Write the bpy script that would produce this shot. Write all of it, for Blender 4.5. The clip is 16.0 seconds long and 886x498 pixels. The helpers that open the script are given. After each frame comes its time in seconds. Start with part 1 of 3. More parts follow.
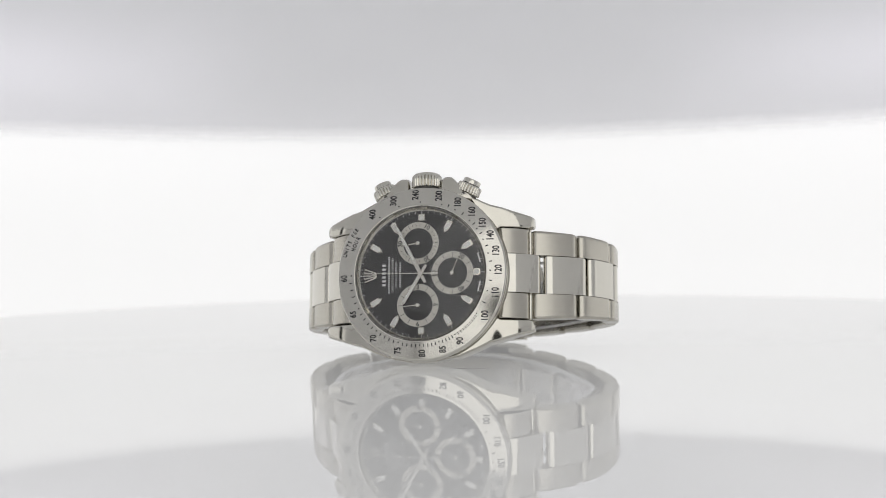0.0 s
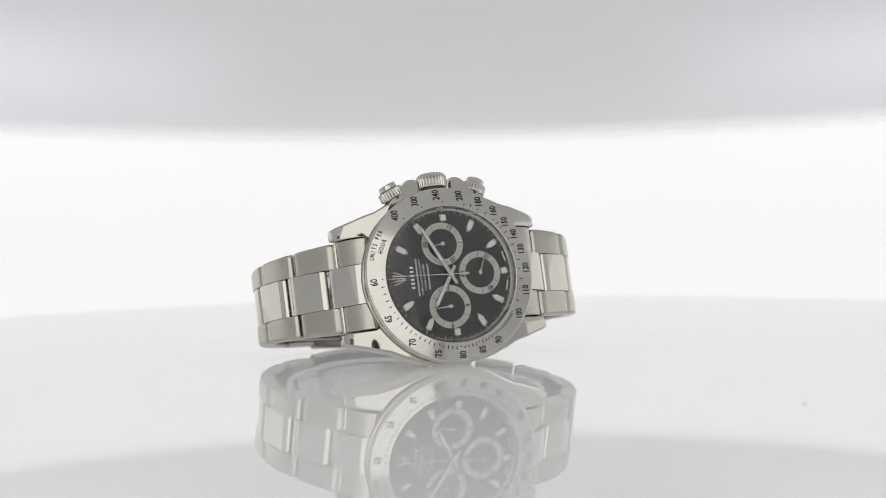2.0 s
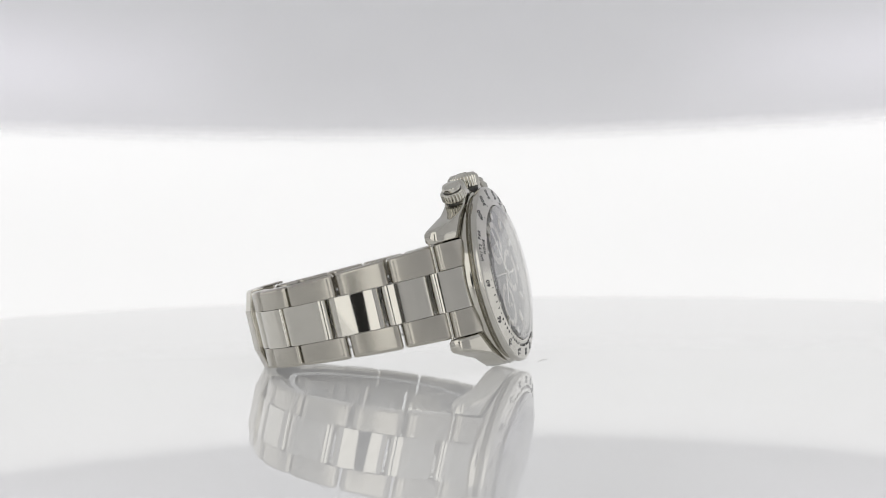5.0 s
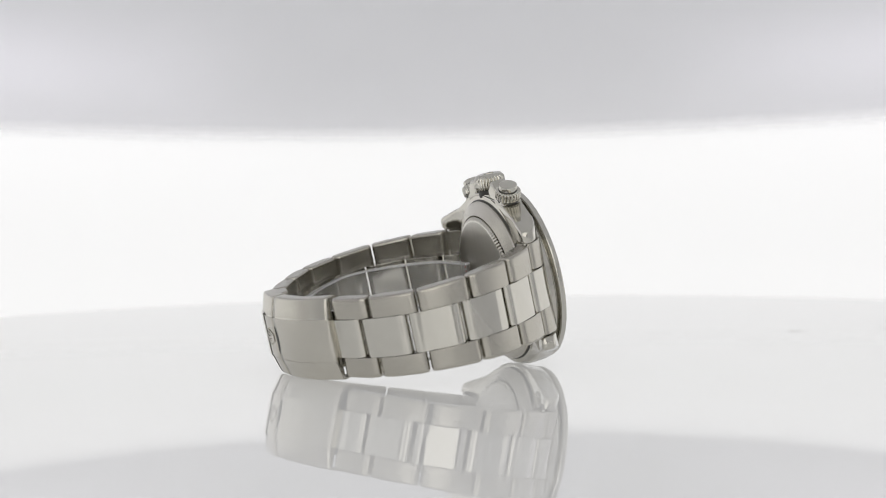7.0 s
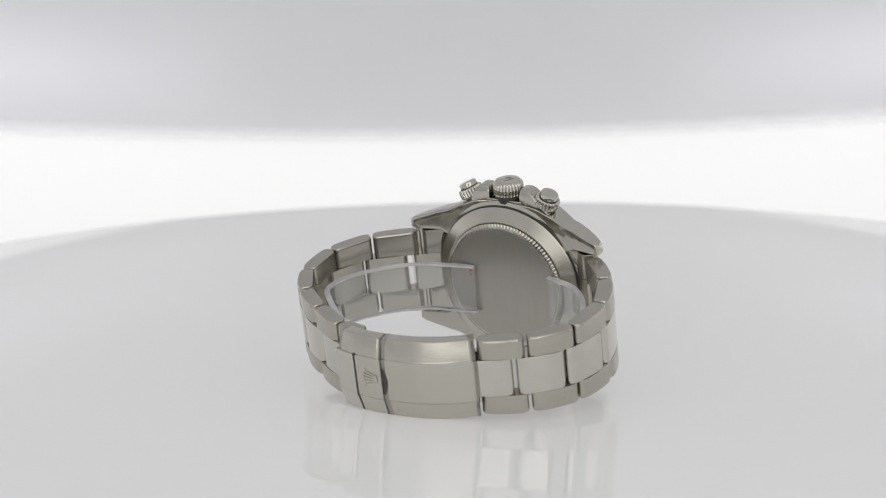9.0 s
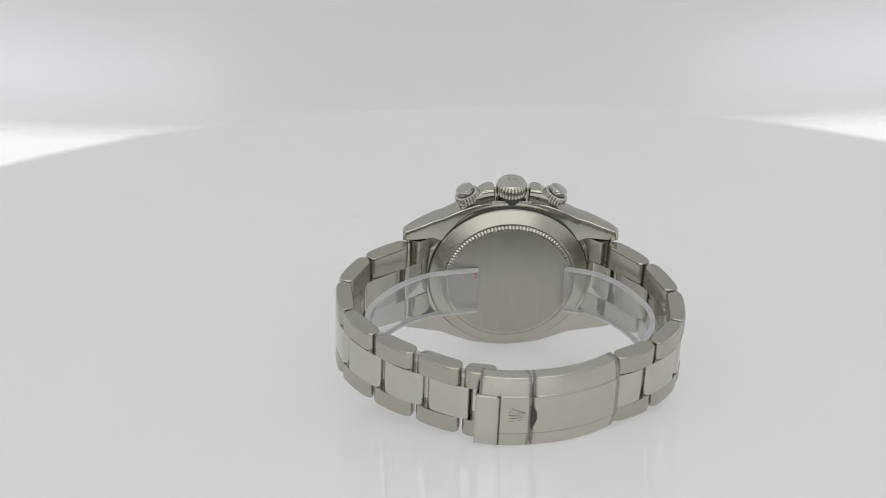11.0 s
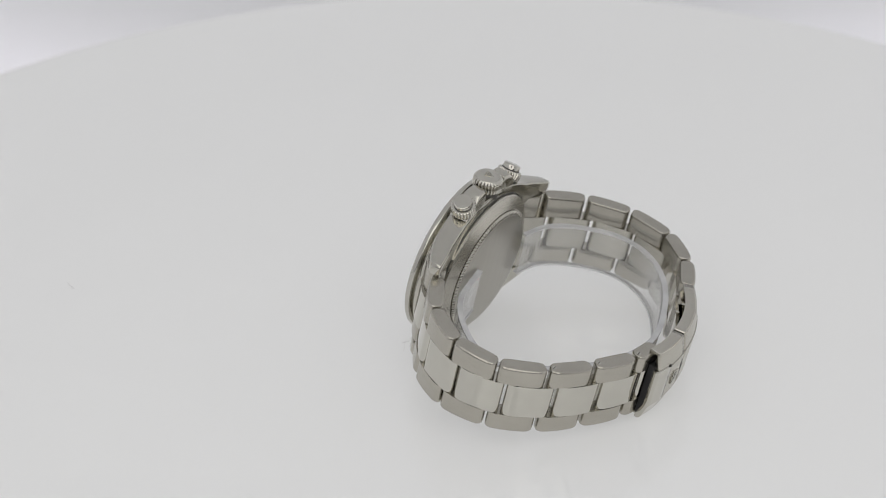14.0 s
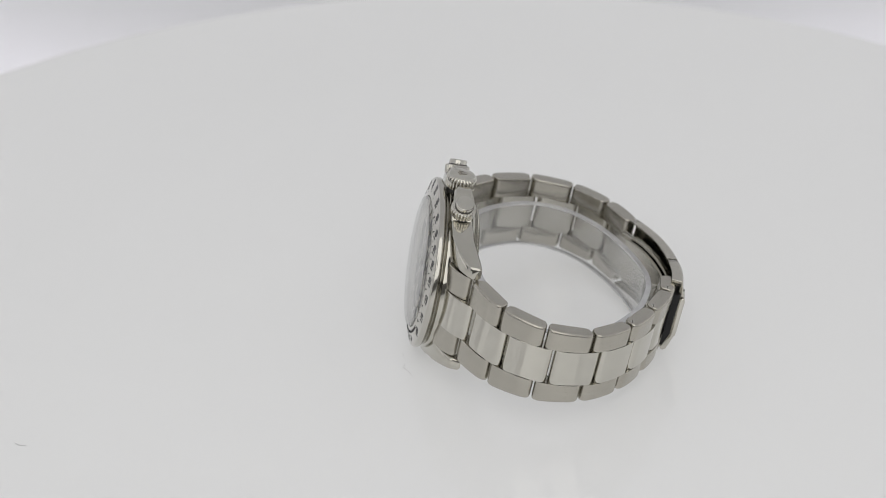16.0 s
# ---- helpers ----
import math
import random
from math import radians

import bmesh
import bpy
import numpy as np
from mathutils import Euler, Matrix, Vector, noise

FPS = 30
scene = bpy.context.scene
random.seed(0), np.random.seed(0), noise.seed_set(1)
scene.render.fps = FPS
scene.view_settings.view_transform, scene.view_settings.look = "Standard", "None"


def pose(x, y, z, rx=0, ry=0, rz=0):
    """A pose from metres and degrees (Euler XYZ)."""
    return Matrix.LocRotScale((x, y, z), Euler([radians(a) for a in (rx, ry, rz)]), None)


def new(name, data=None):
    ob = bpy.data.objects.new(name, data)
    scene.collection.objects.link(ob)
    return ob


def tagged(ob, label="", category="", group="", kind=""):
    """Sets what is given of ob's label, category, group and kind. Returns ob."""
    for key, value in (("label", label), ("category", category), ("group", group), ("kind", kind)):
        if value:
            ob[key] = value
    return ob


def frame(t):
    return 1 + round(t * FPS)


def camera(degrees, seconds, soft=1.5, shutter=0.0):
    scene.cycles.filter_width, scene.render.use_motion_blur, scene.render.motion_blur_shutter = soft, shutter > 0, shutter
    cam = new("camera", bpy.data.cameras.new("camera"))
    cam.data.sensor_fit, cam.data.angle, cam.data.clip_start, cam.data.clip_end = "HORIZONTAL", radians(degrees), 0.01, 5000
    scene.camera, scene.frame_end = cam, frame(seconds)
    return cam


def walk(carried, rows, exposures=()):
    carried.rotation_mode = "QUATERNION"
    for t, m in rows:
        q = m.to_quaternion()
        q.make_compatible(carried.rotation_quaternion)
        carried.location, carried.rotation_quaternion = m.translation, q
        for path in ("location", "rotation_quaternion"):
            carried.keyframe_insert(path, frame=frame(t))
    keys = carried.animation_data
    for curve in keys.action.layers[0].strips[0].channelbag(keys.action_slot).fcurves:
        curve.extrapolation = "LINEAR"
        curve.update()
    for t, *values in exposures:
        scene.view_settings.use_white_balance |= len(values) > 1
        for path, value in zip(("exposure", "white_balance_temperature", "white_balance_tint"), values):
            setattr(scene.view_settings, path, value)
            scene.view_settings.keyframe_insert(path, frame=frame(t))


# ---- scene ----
MM = 0.001

# ---- camera, carried with the light tent on one tilting arm ----
PIVOT = Matrix.Translation((-0.0027, 0.0016, 0.0128))
REACH = 0.4228
RISE = [(0.0, 4.38), (4.0, 4.22), (6.9, 4.22), (7.1, 4.72), (7.5, 6.42), (8.0, 8.63), (8.5, 10.94), (9.0, 13.25), (10.0, 17.72),
        (11.0, 22.35), (11.5, 24.52), (12.0, 26.68), (12.5, 28.60), (13.0, 30.60), (13.5, 32.50), (13.8, 33.04), (14.1, 33.14), (16.0, 33.10)]


def arm(degrees):
    """The arm's pose at that rise of the camera over the plate."""
    return PIVOT @ pose(0, 0, 0, -degrees, 0, 0)


# on the arm: back by its reach, turned and pitched a little, rolled
ON_ARM = Matrix.Translation((0, -REACH, 0)) @ pose(0, 0, 0, 0, 0, 0.4665) @ pose(0, 0, 0, 1.709, 0, 0) @ pose(0, 0, 0, 0, 0.92, 0) @ pose(0, 0, 0, 90, 0, 0)

cam = camera(26.80, 16.0, soft=0.8)
cam.data.dof.use_dof = True
cam.data.dof.focus_distance = 0.405
cam.data.dof.aperture_fstop = 18
walk(cam, [(t, arm(e) @ ON_ARM) for t, e in RISE])
scene.view_settings.exposure = 0.0

# ---- world: dim grey room outside the tent ----
world = bpy.data.worlds.new("studio")
scene.world = world
world.use_nodes = True
world.node_tree.nodes["Background"].inputs[0].default_value = (1.0, 0.98, 0.95, 1)
world.node_tree.nodes["Background"].inputs[1].default_value = 0.1


# ---- materials ----
def material(name):
    mat = bpy.data.materials.new(name)
    mat.use_nodes = True
    nt = mat.node_tree
    return mat, nt, nt.nodes["Principled BSDF"]


def link(nt, a, b):
    nt.links.new(a, b)


def noise_node(nt, scale, detail=3.0, stretch=(1, 1, 1)):
    co = nt.nodes.new("ShaderNodeTexCoord")
    mp = nt.nodes.new("ShaderNodeMapping")
    mp.inputs["Scale"].default_value = stretch
    tx = nt.nodes.new("ShaderNodeTexNoise")
    tx.inputs["Scale"].default_value = scale
    tx.inputs["Detail"].default_value = detail
    link(nt, co.outputs["Object"], mp.inputs["Vector"])
    link(nt, mp.outputs["Vector"], tx.inputs["Vector"])
    return tx


def ramp(nt, source, stops):
    r = nt.nodes.new("ShaderNodeValToRGB")
    r.color_ramp.elements[0].position, r.color_ramp.elements[1].position = stops[0][0], stops[1][0]
    r.color_ramp.elements[0].color = (*stops[0][1], 1)
    r.color_ramp.elements[1].color = (*stops[1][1], 1)
    link(nt, source, r.inputs["Fac"])
    return r


def bump(nt, bsdf, source, strength, distance):
    b = nt.nodes.new("ShaderNodeBump")
    b.inputs["Strength"].default_value = strength
    b.inputs["Distance"].default_value = distance
    link(nt, source, b.inputs["Height"])
    link(nt, b.outputs["Normal"], bsdf.inputs["Normal"])


def steel(name, colour, rough, grain=None, rough_var=0.05, aniso=0.0):
    """Stainless steel: fine grain along one way, faint smudges in the gloss."""
    mat, nt, b = material(name)
    b.inputs["Metallic"].default_value = 1.0
    smudge = noise_node(nt, 260, 4)
    tone = ramp(nt, smudge.outputs["Fac"], [(0.25, [c * 0.95 for c in colour]), (0.75, colour)])
    link(nt, tone.outputs["Color"], b.inputs["Base Color"])
    mr = nt.nodes.new("ShaderNodeMapRange")
    mr.inputs["To Min"].default_value, mr.inputs["To Max"].default_value = max(rough - rough_var, 0.02), rough + rough_var
    link(nt, smudge.outputs["Fac"], mr.inputs["Value"])
    link(nt, mr.outputs["Result"], b.inputs["Roughness"])
    if grain:
        g = noise_node(nt, 1.0, 2, grain)
        mx = nt.nodes.new("ShaderNodeMix")
        mx.data_type, mx.blend_type = "RGBA", "MULTIPLY"
        mx.inputs["Factor"].default_value = 1.0
        gr = ramp(nt, g.outputs["Fac"], [(0.3, (0.955, 0.955, 0.955)), (0.7, (1.0, 1.0, 1.0))])
        link(nt, tone.outputs["Color"], mx.inputs["A"])
        link(nt, gr.outputs["Color"], mx.inputs["B"])
        link(nt, mx.outputs["Result"], b.inputs["Base Color"])
    if aniso:
        b.inputs["Anisotropic"].default_value = aniso
        tg = nt.nodes.new("ShaderNodeTangent")
        tg.direction_type, tg.axis = "RADIAL", "Z" if name in ("brushed_steel", "clasp_steel") else "Y"
        link(nt, tg.outputs["Tangent"], b.inputs["Tangent"])
    return mat


STEEL = (0.55, 0.532, 0.478)
CASE = steel("case_steel", STEEL, 0.085, rough_var=0.03)
POLISHED = steel("polished_steel", (0.60, 0.582, 0.528), 0.06, rough_var=0.025)
# grain runs along the bracelet on the links, across the case back
BRUSHED = steel("brushed_steel", (0.50, 0.478, 0.424), 0.23, grain=(150, 150, 3500), aniso=0.65)
CLASP_STEEL = steel("clasp_steel", (0.57, 0.548, 0.49), 0.24, rough_var=0.03, aniso=0.65)
SATIN = steel("satin_steel", (0.47, 0.452, 0.41), 0.32, grain=(900, 60, 60))
TURNED = steel("turned_steel", (0.55, 0.528, 0.472), 0.26, rough_var=0.03, aniso=0.6)
BEZEL = steel("bezel_steel", (0.56, 0.545, 0.50), 0.12, rough_var=0.03)


def plain(name, colour, rough, metallic=0.0, var=0.08, scale=400, coat=0.0):
    mat, nt, b = material(name)
    n = noise_node(nt, scale, 4)
    tone = ramp(nt, n.outputs["Fac"], [(0.3, [c * (1 - var) for c in colour]), (0.7, colour)])
    link(nt, tone.outputs["Color"], b.inputs["Base Color"])
    b.inputs["Roughness"].default_value = rough
    b.inputs["Metallic"].default_value = metallic
    b.inputs["Coat Weight"].default_value = coat
    return mat


DIAL = plain("black_lacquer", (0.024, 0.023, 0.023), 0.35, coat=0.25)
INK = plain("black_enamel", (0.012, 0.012, 0.013), 0.4)
PRINT = plain("white_print", (0.66, 0.66, 0.65), 0.5)
RING = plain("silvered_ring", (0.52, 0.50, 0.45), 0.42, metallic=0.25)
LUME = plain("luminous_white", (0.66, 0.66, 0.63), 0.5)
# dark steel that paints in the shade of gaps, holes and notches
SHADOW_GAP = plain("gap_shade_steel", (0.10, 0.098, 0.092), 0.5, metallic=0.8)
RED = plain("red_ink", (0.5, 0.05, 0.06), 0.5)
HAIR = plain("grey_fibre", (0.25, 0.24, 0.23), 0.7)


def clear(name, tint, gloss_min, rough, haze=0.0):
    """A clear sheet: light goes straight through, gloss by Fresnel, some milky haze."""
    mat, nt, b = material(name)
    nt.nodes.remove(b)
    out = nt.nodes["Material Output"]
    tr = nt.nodes.new("ShaderNodeBsdfTransparent")
    tr.inputs["Color"].default_value = (*tint, 1)
    gl = nt.nodes.new("ShaderNodeBsdfGlossy")
    gl.inputs["Roughness"].default_value = rough
    fr = nt.nodes.new("ShaderNodeLayerWeight")
    fr.inputs["Blend"].default_value = 0.5
    power = nt.nodes.new("ShaderNodeMath")
    power.operation = "POWER"
    power.inputs[1].default_value = 2.6
    gloss = nt.nodes.new("ShaderNodeMapRange")
    gloss.inputs["To Min"].default_value, gloss.inputs["To Max"].default_value = gloss_min, 1.0
    mix = nt.nodes.new("ShaderNodeMixShader")
    link(nt, fr.outputs["Facing"], power.inputs[0])
    link(nt, power.outputs[0], gloss.inputs["Value"])
    link(nt, gloss.outputs["Result"], mix.inputs["Fac"])
    base = tr
    if haze:
        df = nt.nodes.new("ShaderNodeBsdfDiffuse")
        df.inputs["Color"].default_value = (0.86, 0.86, 0.87, 1)
        hz = nt.nodes.new("ShaderNodeMixShader")
        n = noise_node(nt, 150, 3)
        mr = nt.nodes.new("ShaderNodeMapRange")
        mr.inputs["To Min"].default_value, mr.inputs["To Max"].default_value = haze * 0.4, haze * 1.6
        link(nt, n.outputs["Fac"], mr.inputs["Value"])
        link(nt, mr.outputs["Result"], hz.inputs["Fac"])
        link(nt, tr.outputs["BSDF"], hz.inputs[1])
        link(nt, df.outputs["BSDF"], hz.inputs[2])
        base = hz
    link(nt, base.outputs[0], mix.inputs[1])
    link(nt, gl.outputs["BSDF"], mix.inputs[2])
    link(nt, mix.outputs["Shader"], out.inputs["Surface"])
    return mat


CRYSTAL = clear("sapphire_crystal", (0.97, 0.97, 0.97), 0.03, 0.02)
FILM = clear("clear_plastic_film", (0.985, 0.985, 0.985), 0.05, 0.06, haze=0.045)
FROSTED = clear("frosted_film_edge", (0.95, 0.95, 0.955), 0.08, 0.15, haze=0.55)


def acrylic(name, lit):
    """Glossy milky white acrylic; lit gives its surface an even glow of its own."""
    mat, nt, b = material(name)
    n = noise_node(nt, 9, 3)
    tone = ramp(nt, n.outputs["Fac"], [(0.3, (0.49, 0.49, 0.485)), (0.7, (0.50, 0.50, 0.495))])
    link(nt, tone.outputs["Color"], b.inputs["Base Color"])
    b.inputs["Roughness"].default_value = 0.5
    b.inputs["Specular IOR Level"].default_value = 0.0
    b.inputs["Coat Weight"].default_value = 1.0
    b.inputs["Coat Roughness"].default_value = 0.0
    b.inputs["Coat IOR"].default_value = 1.5
    # glow added in the material; no lamp stands under the plate
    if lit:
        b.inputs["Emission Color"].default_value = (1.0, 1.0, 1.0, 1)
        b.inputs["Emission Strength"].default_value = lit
    return mat


ACRYLIC = acrylic("white_acrylic", 0.0)
GLOW_ACRYLIC = acrylic("glowing_white_acrylic", 0.345)
CLOTH = plain("white_diffuser_cloth", (0.76, 0.77, 0.78), 0.9, var=0.03, scale=30)
DARK = plain("matt_black_housing", (0.012, 0.012, 0.013), 0.6)


def glow(name, colour, strength):
    mat, nt, b = material(name)
    b.inputs["Base Color"].default_value = (0.35, 0.35, 0.35, 1)
    b.inputs["Roughness"].default_value = 0.8
    b.inputs["Emission Color"].default_value = (*colour, 1)
    b.inputs["Emission Strength"].default_value = strength
    return mat



def lit_cloth(name="glowing_diffuser_cloth", hem=None):
    """Thin white diffuser cloth: lets light through from lamps behind it, with a faint even glow added all over.
    hem: heights between which the cloth turns clear, a soft edge of light put into its transparency."""
    mat, nt, b = material(name)
    nt.nodes.remove(b)
    n = noise_node(nt, 30, 3)
    tone = ramp(nt, n.outputs["Fac"], [(0.3, (0.61, 0.615, 0.62)), (0.7, (0.63, 0.635, 0.64))])
    front = nt.nodes.new("ShaderNodeBsdfDiffuse")
    back = nt.nodes.new("ShaderNodeBsdfTranslucent")
    link(nt, tone.outputs["Color"], front.inputs["Color"])
    back.inputs["Color"].default_value = (0.8, 0.79, 0.82, 1)
    mix = nt.nodes.new("ShaderNodeMixShader")
    mix.inputs["Fac"].default_value = 0.35
    # even glow added to the cloth itself, in place of room lights
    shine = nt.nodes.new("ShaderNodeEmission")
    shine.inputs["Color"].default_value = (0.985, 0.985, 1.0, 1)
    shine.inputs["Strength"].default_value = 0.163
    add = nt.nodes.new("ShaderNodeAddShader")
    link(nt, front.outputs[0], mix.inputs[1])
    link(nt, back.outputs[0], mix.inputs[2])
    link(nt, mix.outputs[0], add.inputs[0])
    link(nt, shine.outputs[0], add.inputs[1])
    whole = add
    if hem:
        co = nt.nodes.new("ShaderNodeTexCoord")
        xyz = nt.nodes.new("ShaderNodeSeparateXYZ")
        thick = nt.nodes.new("ShaderNodeMapRange")
        thick.interpolation_type = "SMOOTHSTEP"
        thick.inputs["From Min"].default_value, thick.inputs["From Max"].default_value = hem
        link(nt, co.outputs["Object"], xyz.inputs[0])
        link(nt, xyz.outputs["Z"], thick.inputs["Value"])
        whole = nt.nodes.new("ShaderNodeMixShader")
        link(nt, thick.outputs["Result"], whole.inputs["Fac"])
        link(nt, nt.nodes.new("ShaderNodeBsdfTransparent").outputs[0], whole.inputs[1])
        link(nt, add.outputs[0], whole.inputs[2])
    link(nt, whole.outputs[0], nt.nodes["Material Output"].inputs["Surface"])
    return mat


GLOW_CLOTH = lit_cloth()
EDGE_FADE_CLOTH = lit_cloth("edge_faded_diffuser_cloth", (0.0585, 0.0680))
BACKLIT = glow("backlit_panel", (1.0, 0.995, 0.99), 0.735)
FRONTLIT = glow("front_light_panel", (1.0, 0.99, 0.965), 1.15)
SIDELIT = glow("side_light_strip", (0.95, 0.92, 1.0), 2.2)


# ---- mesh helpers ----
def finish(name, bm, mat, parent=None, label="", smooth=35, mats=None):
    bmesh.ops.recalc_face_normals(bm, faces=bm.faces)
    me = bpy.data.meshes.new(name)
    bm.to_mesh(me)
    bm.free()
    for m in mats or [mat]:
        me.materials.append(m)
    ob = new(name, me)
    if smooth:
        for p in me.polygons:
            p.use_smooth = True
        me.set_sharp_from_angle(angle=radians(smooth))
    if parent is not None:
        ob.parent = parent
    if label:
        ob["label"] = label
    return ob


def part(name, bm, mat, parent, label="", smooth=35):
    return finish(name, bm, mat, parent, label, smooth)


def rounded(name, bm, mat, parent, label=""):
    """A part whose flat faces stay flat and whose narrow edge faces turn smoothly: normals weighted by area."""
    ob = finish(name, bm, mat, parent, label, smooth=0)
    me = ob.data
    normals = [Vector() for _ in me.vertices]
    for p in me.polygons:
        p.use_smooth = True
        for v in p.vertices:
            normals[v] += p.normal * p.area
    me.normals_split_custom_set_from_vertices([n.normalized() for n in normals])
    return ob


def rings(bm, secs, cap=True, close=False):
    """Skin a row of equal rings of points."""
    vs = [[bm.verts.new(p) for p in s] for s in secs]
    n = len(vs[0])
    pairs = list(zip(vs, vs[1:])) + ([(vs[-1], vs[0])] if close else [])
    for a, b in pairs:
        for i in range(n):
            bm.faces.new((a[i], a[(i + 1) % n], b[(i + 1) % n], b[i]))
    if cap and not close:
        bm.faces.new(vs[0])
        bm.faces.new(vs[-1])
    return bm


def lathe(profile, segs=96, bm=None, axis="y", wave=None):
    """Turn (radius, height) points about an axis; wave(i) scales the radius round the turn."""
    bm = bm or bmesh.new()
    rows = []
    for r, h in profile:
        row = []
        for i in range(segs):
            a = 2 * math.pi * i / segs
            q = r if wave is None else wave(i, r, h)
            c, s = q * math.cos(a) * MM, q * math.sin(a) * MM
            row.append((c, h * MM, s) if axis == "y" else (c, s, h * MM))
        rows.append(row)
    vs = [[bm.verts.new(p) for p in row] if profile[k][0] > 1e-6 else [bm.verts.new(row[0])] for k, row in enumerate(rows)]
    for a, b in zip(vs, vs[1:]):
        for i in range(segs):
            j = (i + 1) % segs
            if len(a) == 1 and len(b) == 1:
                continue
            if len(a) == 1:
                bm.faces.new((a[0], b[j], b[i]))
            elif len(b) == 1:
                bm.faces.new((a[i], a[j], b[0]))
            else:
                bm.faces.new((a[i], a[j], b[j], b[i]))
    return bm


def slab(points, y0, y1, inset=0.0, bm=None):
    """A plate with outline points (x, z) in mm from y1 (back) to y0 (front), its front edge drawn in by inset."""
    bm = bm or bmesh.new()
    cx, cz = sum(p[0] for p in points) / len(points), sum(p[1] for p in points) / len(points)

    def at(y, d):
        out = []
        for x, z in points:
            l = math.hypot(x - cx, z - cz) or 1
            k = max(l - d, 0.02) / l
            out.append(((cx + (x - cx) * k) * MM, y * MM, (cz + (z - cz) * k) * MM))
        return out

    secs = [at(y1, 0), at(y0, 0)] if not inset else [at(y1, 0), at(y0 + inset, 0), at(y0, inset)]
    return rings(bm, secs)


def turned(points, degrees, ox=0.0, oz=0.0):
    """Points (x, z) drawn with 12 o'clock towards -x, turned clockwise as the dial reads, and moved."""
    c, s = math.cos(radians(degrees)), math.sin(radians(degrees))
    return [(ox + x * c + z * s, oz - x * s + z * c) for x, z in points]


def clockwise(degrees, r):
    return -r * math.cos(radians(degrees)), r * math.sin(radians(degrees))


def lettering(text, size, x, z, y, mat, parent, degrees=0.0, squeeze=1.0, name="numeral", surface=None, bold=0.0):
    """Flat letters on a plane facing -y; their tops point to 12 o'clock before the turn."""
    cu = bpy.data.curves.new("letters", "FONT")
    cu.body, cu.size, cu.align_x, cu.align_y = text, size * MM, "CENTER", "CENTER"
    cu.extrude = 0.015 * MM
    cu.offset = bold * MM
    cu.resolution_u = 3
    ob = new("letters", cu)
    me = bpy.data.meshes.new_from_object(ob)
    bpy.data.objects.remove(ob)
    # run (u) towards +z, tops (v) towards -x, thickness along -y
    base = Matrix(((0, -1, 0, 0), (0, 0, -1, 0), (1, 0, 0, 0), (0, 0, 0, 1)))
    c, s = math.cos(radians(degrees)), math.sin(radians(degrees))
    spin = Matrix(((c, 0, s, 0), (0, 1, 0, 0), (-s, 0, c, 0), (0, 0, 0, 1)))
    me.transform(Matrix.Translation((x * MM, y * MM, z * MM)) @ spin @ base @ Matrix.Diagonal((squeeze, 1, 1, 1)))
    if surface:
        for v in me.vertices:
            v.co.y = (surface(math.hypot(v.co.x, v.co.z) / MM) - 0.03) * MM + (v.co.y - y * MM)
    me.name = name
    me.materials.clear()
    me.materials.append(mat)
    out = new(name, me)
    out.parent = parent
    return out


# ---- the light tent: a U-shaped wall round the plate, carried with the camera ----
def u_outline(radius, front, n=40):
    """Plan of the tent in metres: straight sides and a half-round back."""
    pts = [(radius, -front)]
    for i in range(n + 1):
        a = math.pi * i / n
        pts.append((radius * math.cos(a), radius * math.sin(a)))
    pts.append((-radius, -front))
    return pts


def wall_band(radius, front, z0, z1, thick=0.004):
    bm = bmesh.new()
    a, b = u_outline(radius, front), u_outline(radius + thick, front)
    secs = [[(p[0], p[1], z0), (q[0], q[1], z0), (q[0], q[1], z1), (p[0], p[1], z1)] for p, q in zip(a, b)]
    return rings(bm, secs)


EDGE = 0.0582     # height of the diffuser's lower edge over the arm's axis
TENT_R = 0.268
FRONT = 0.47


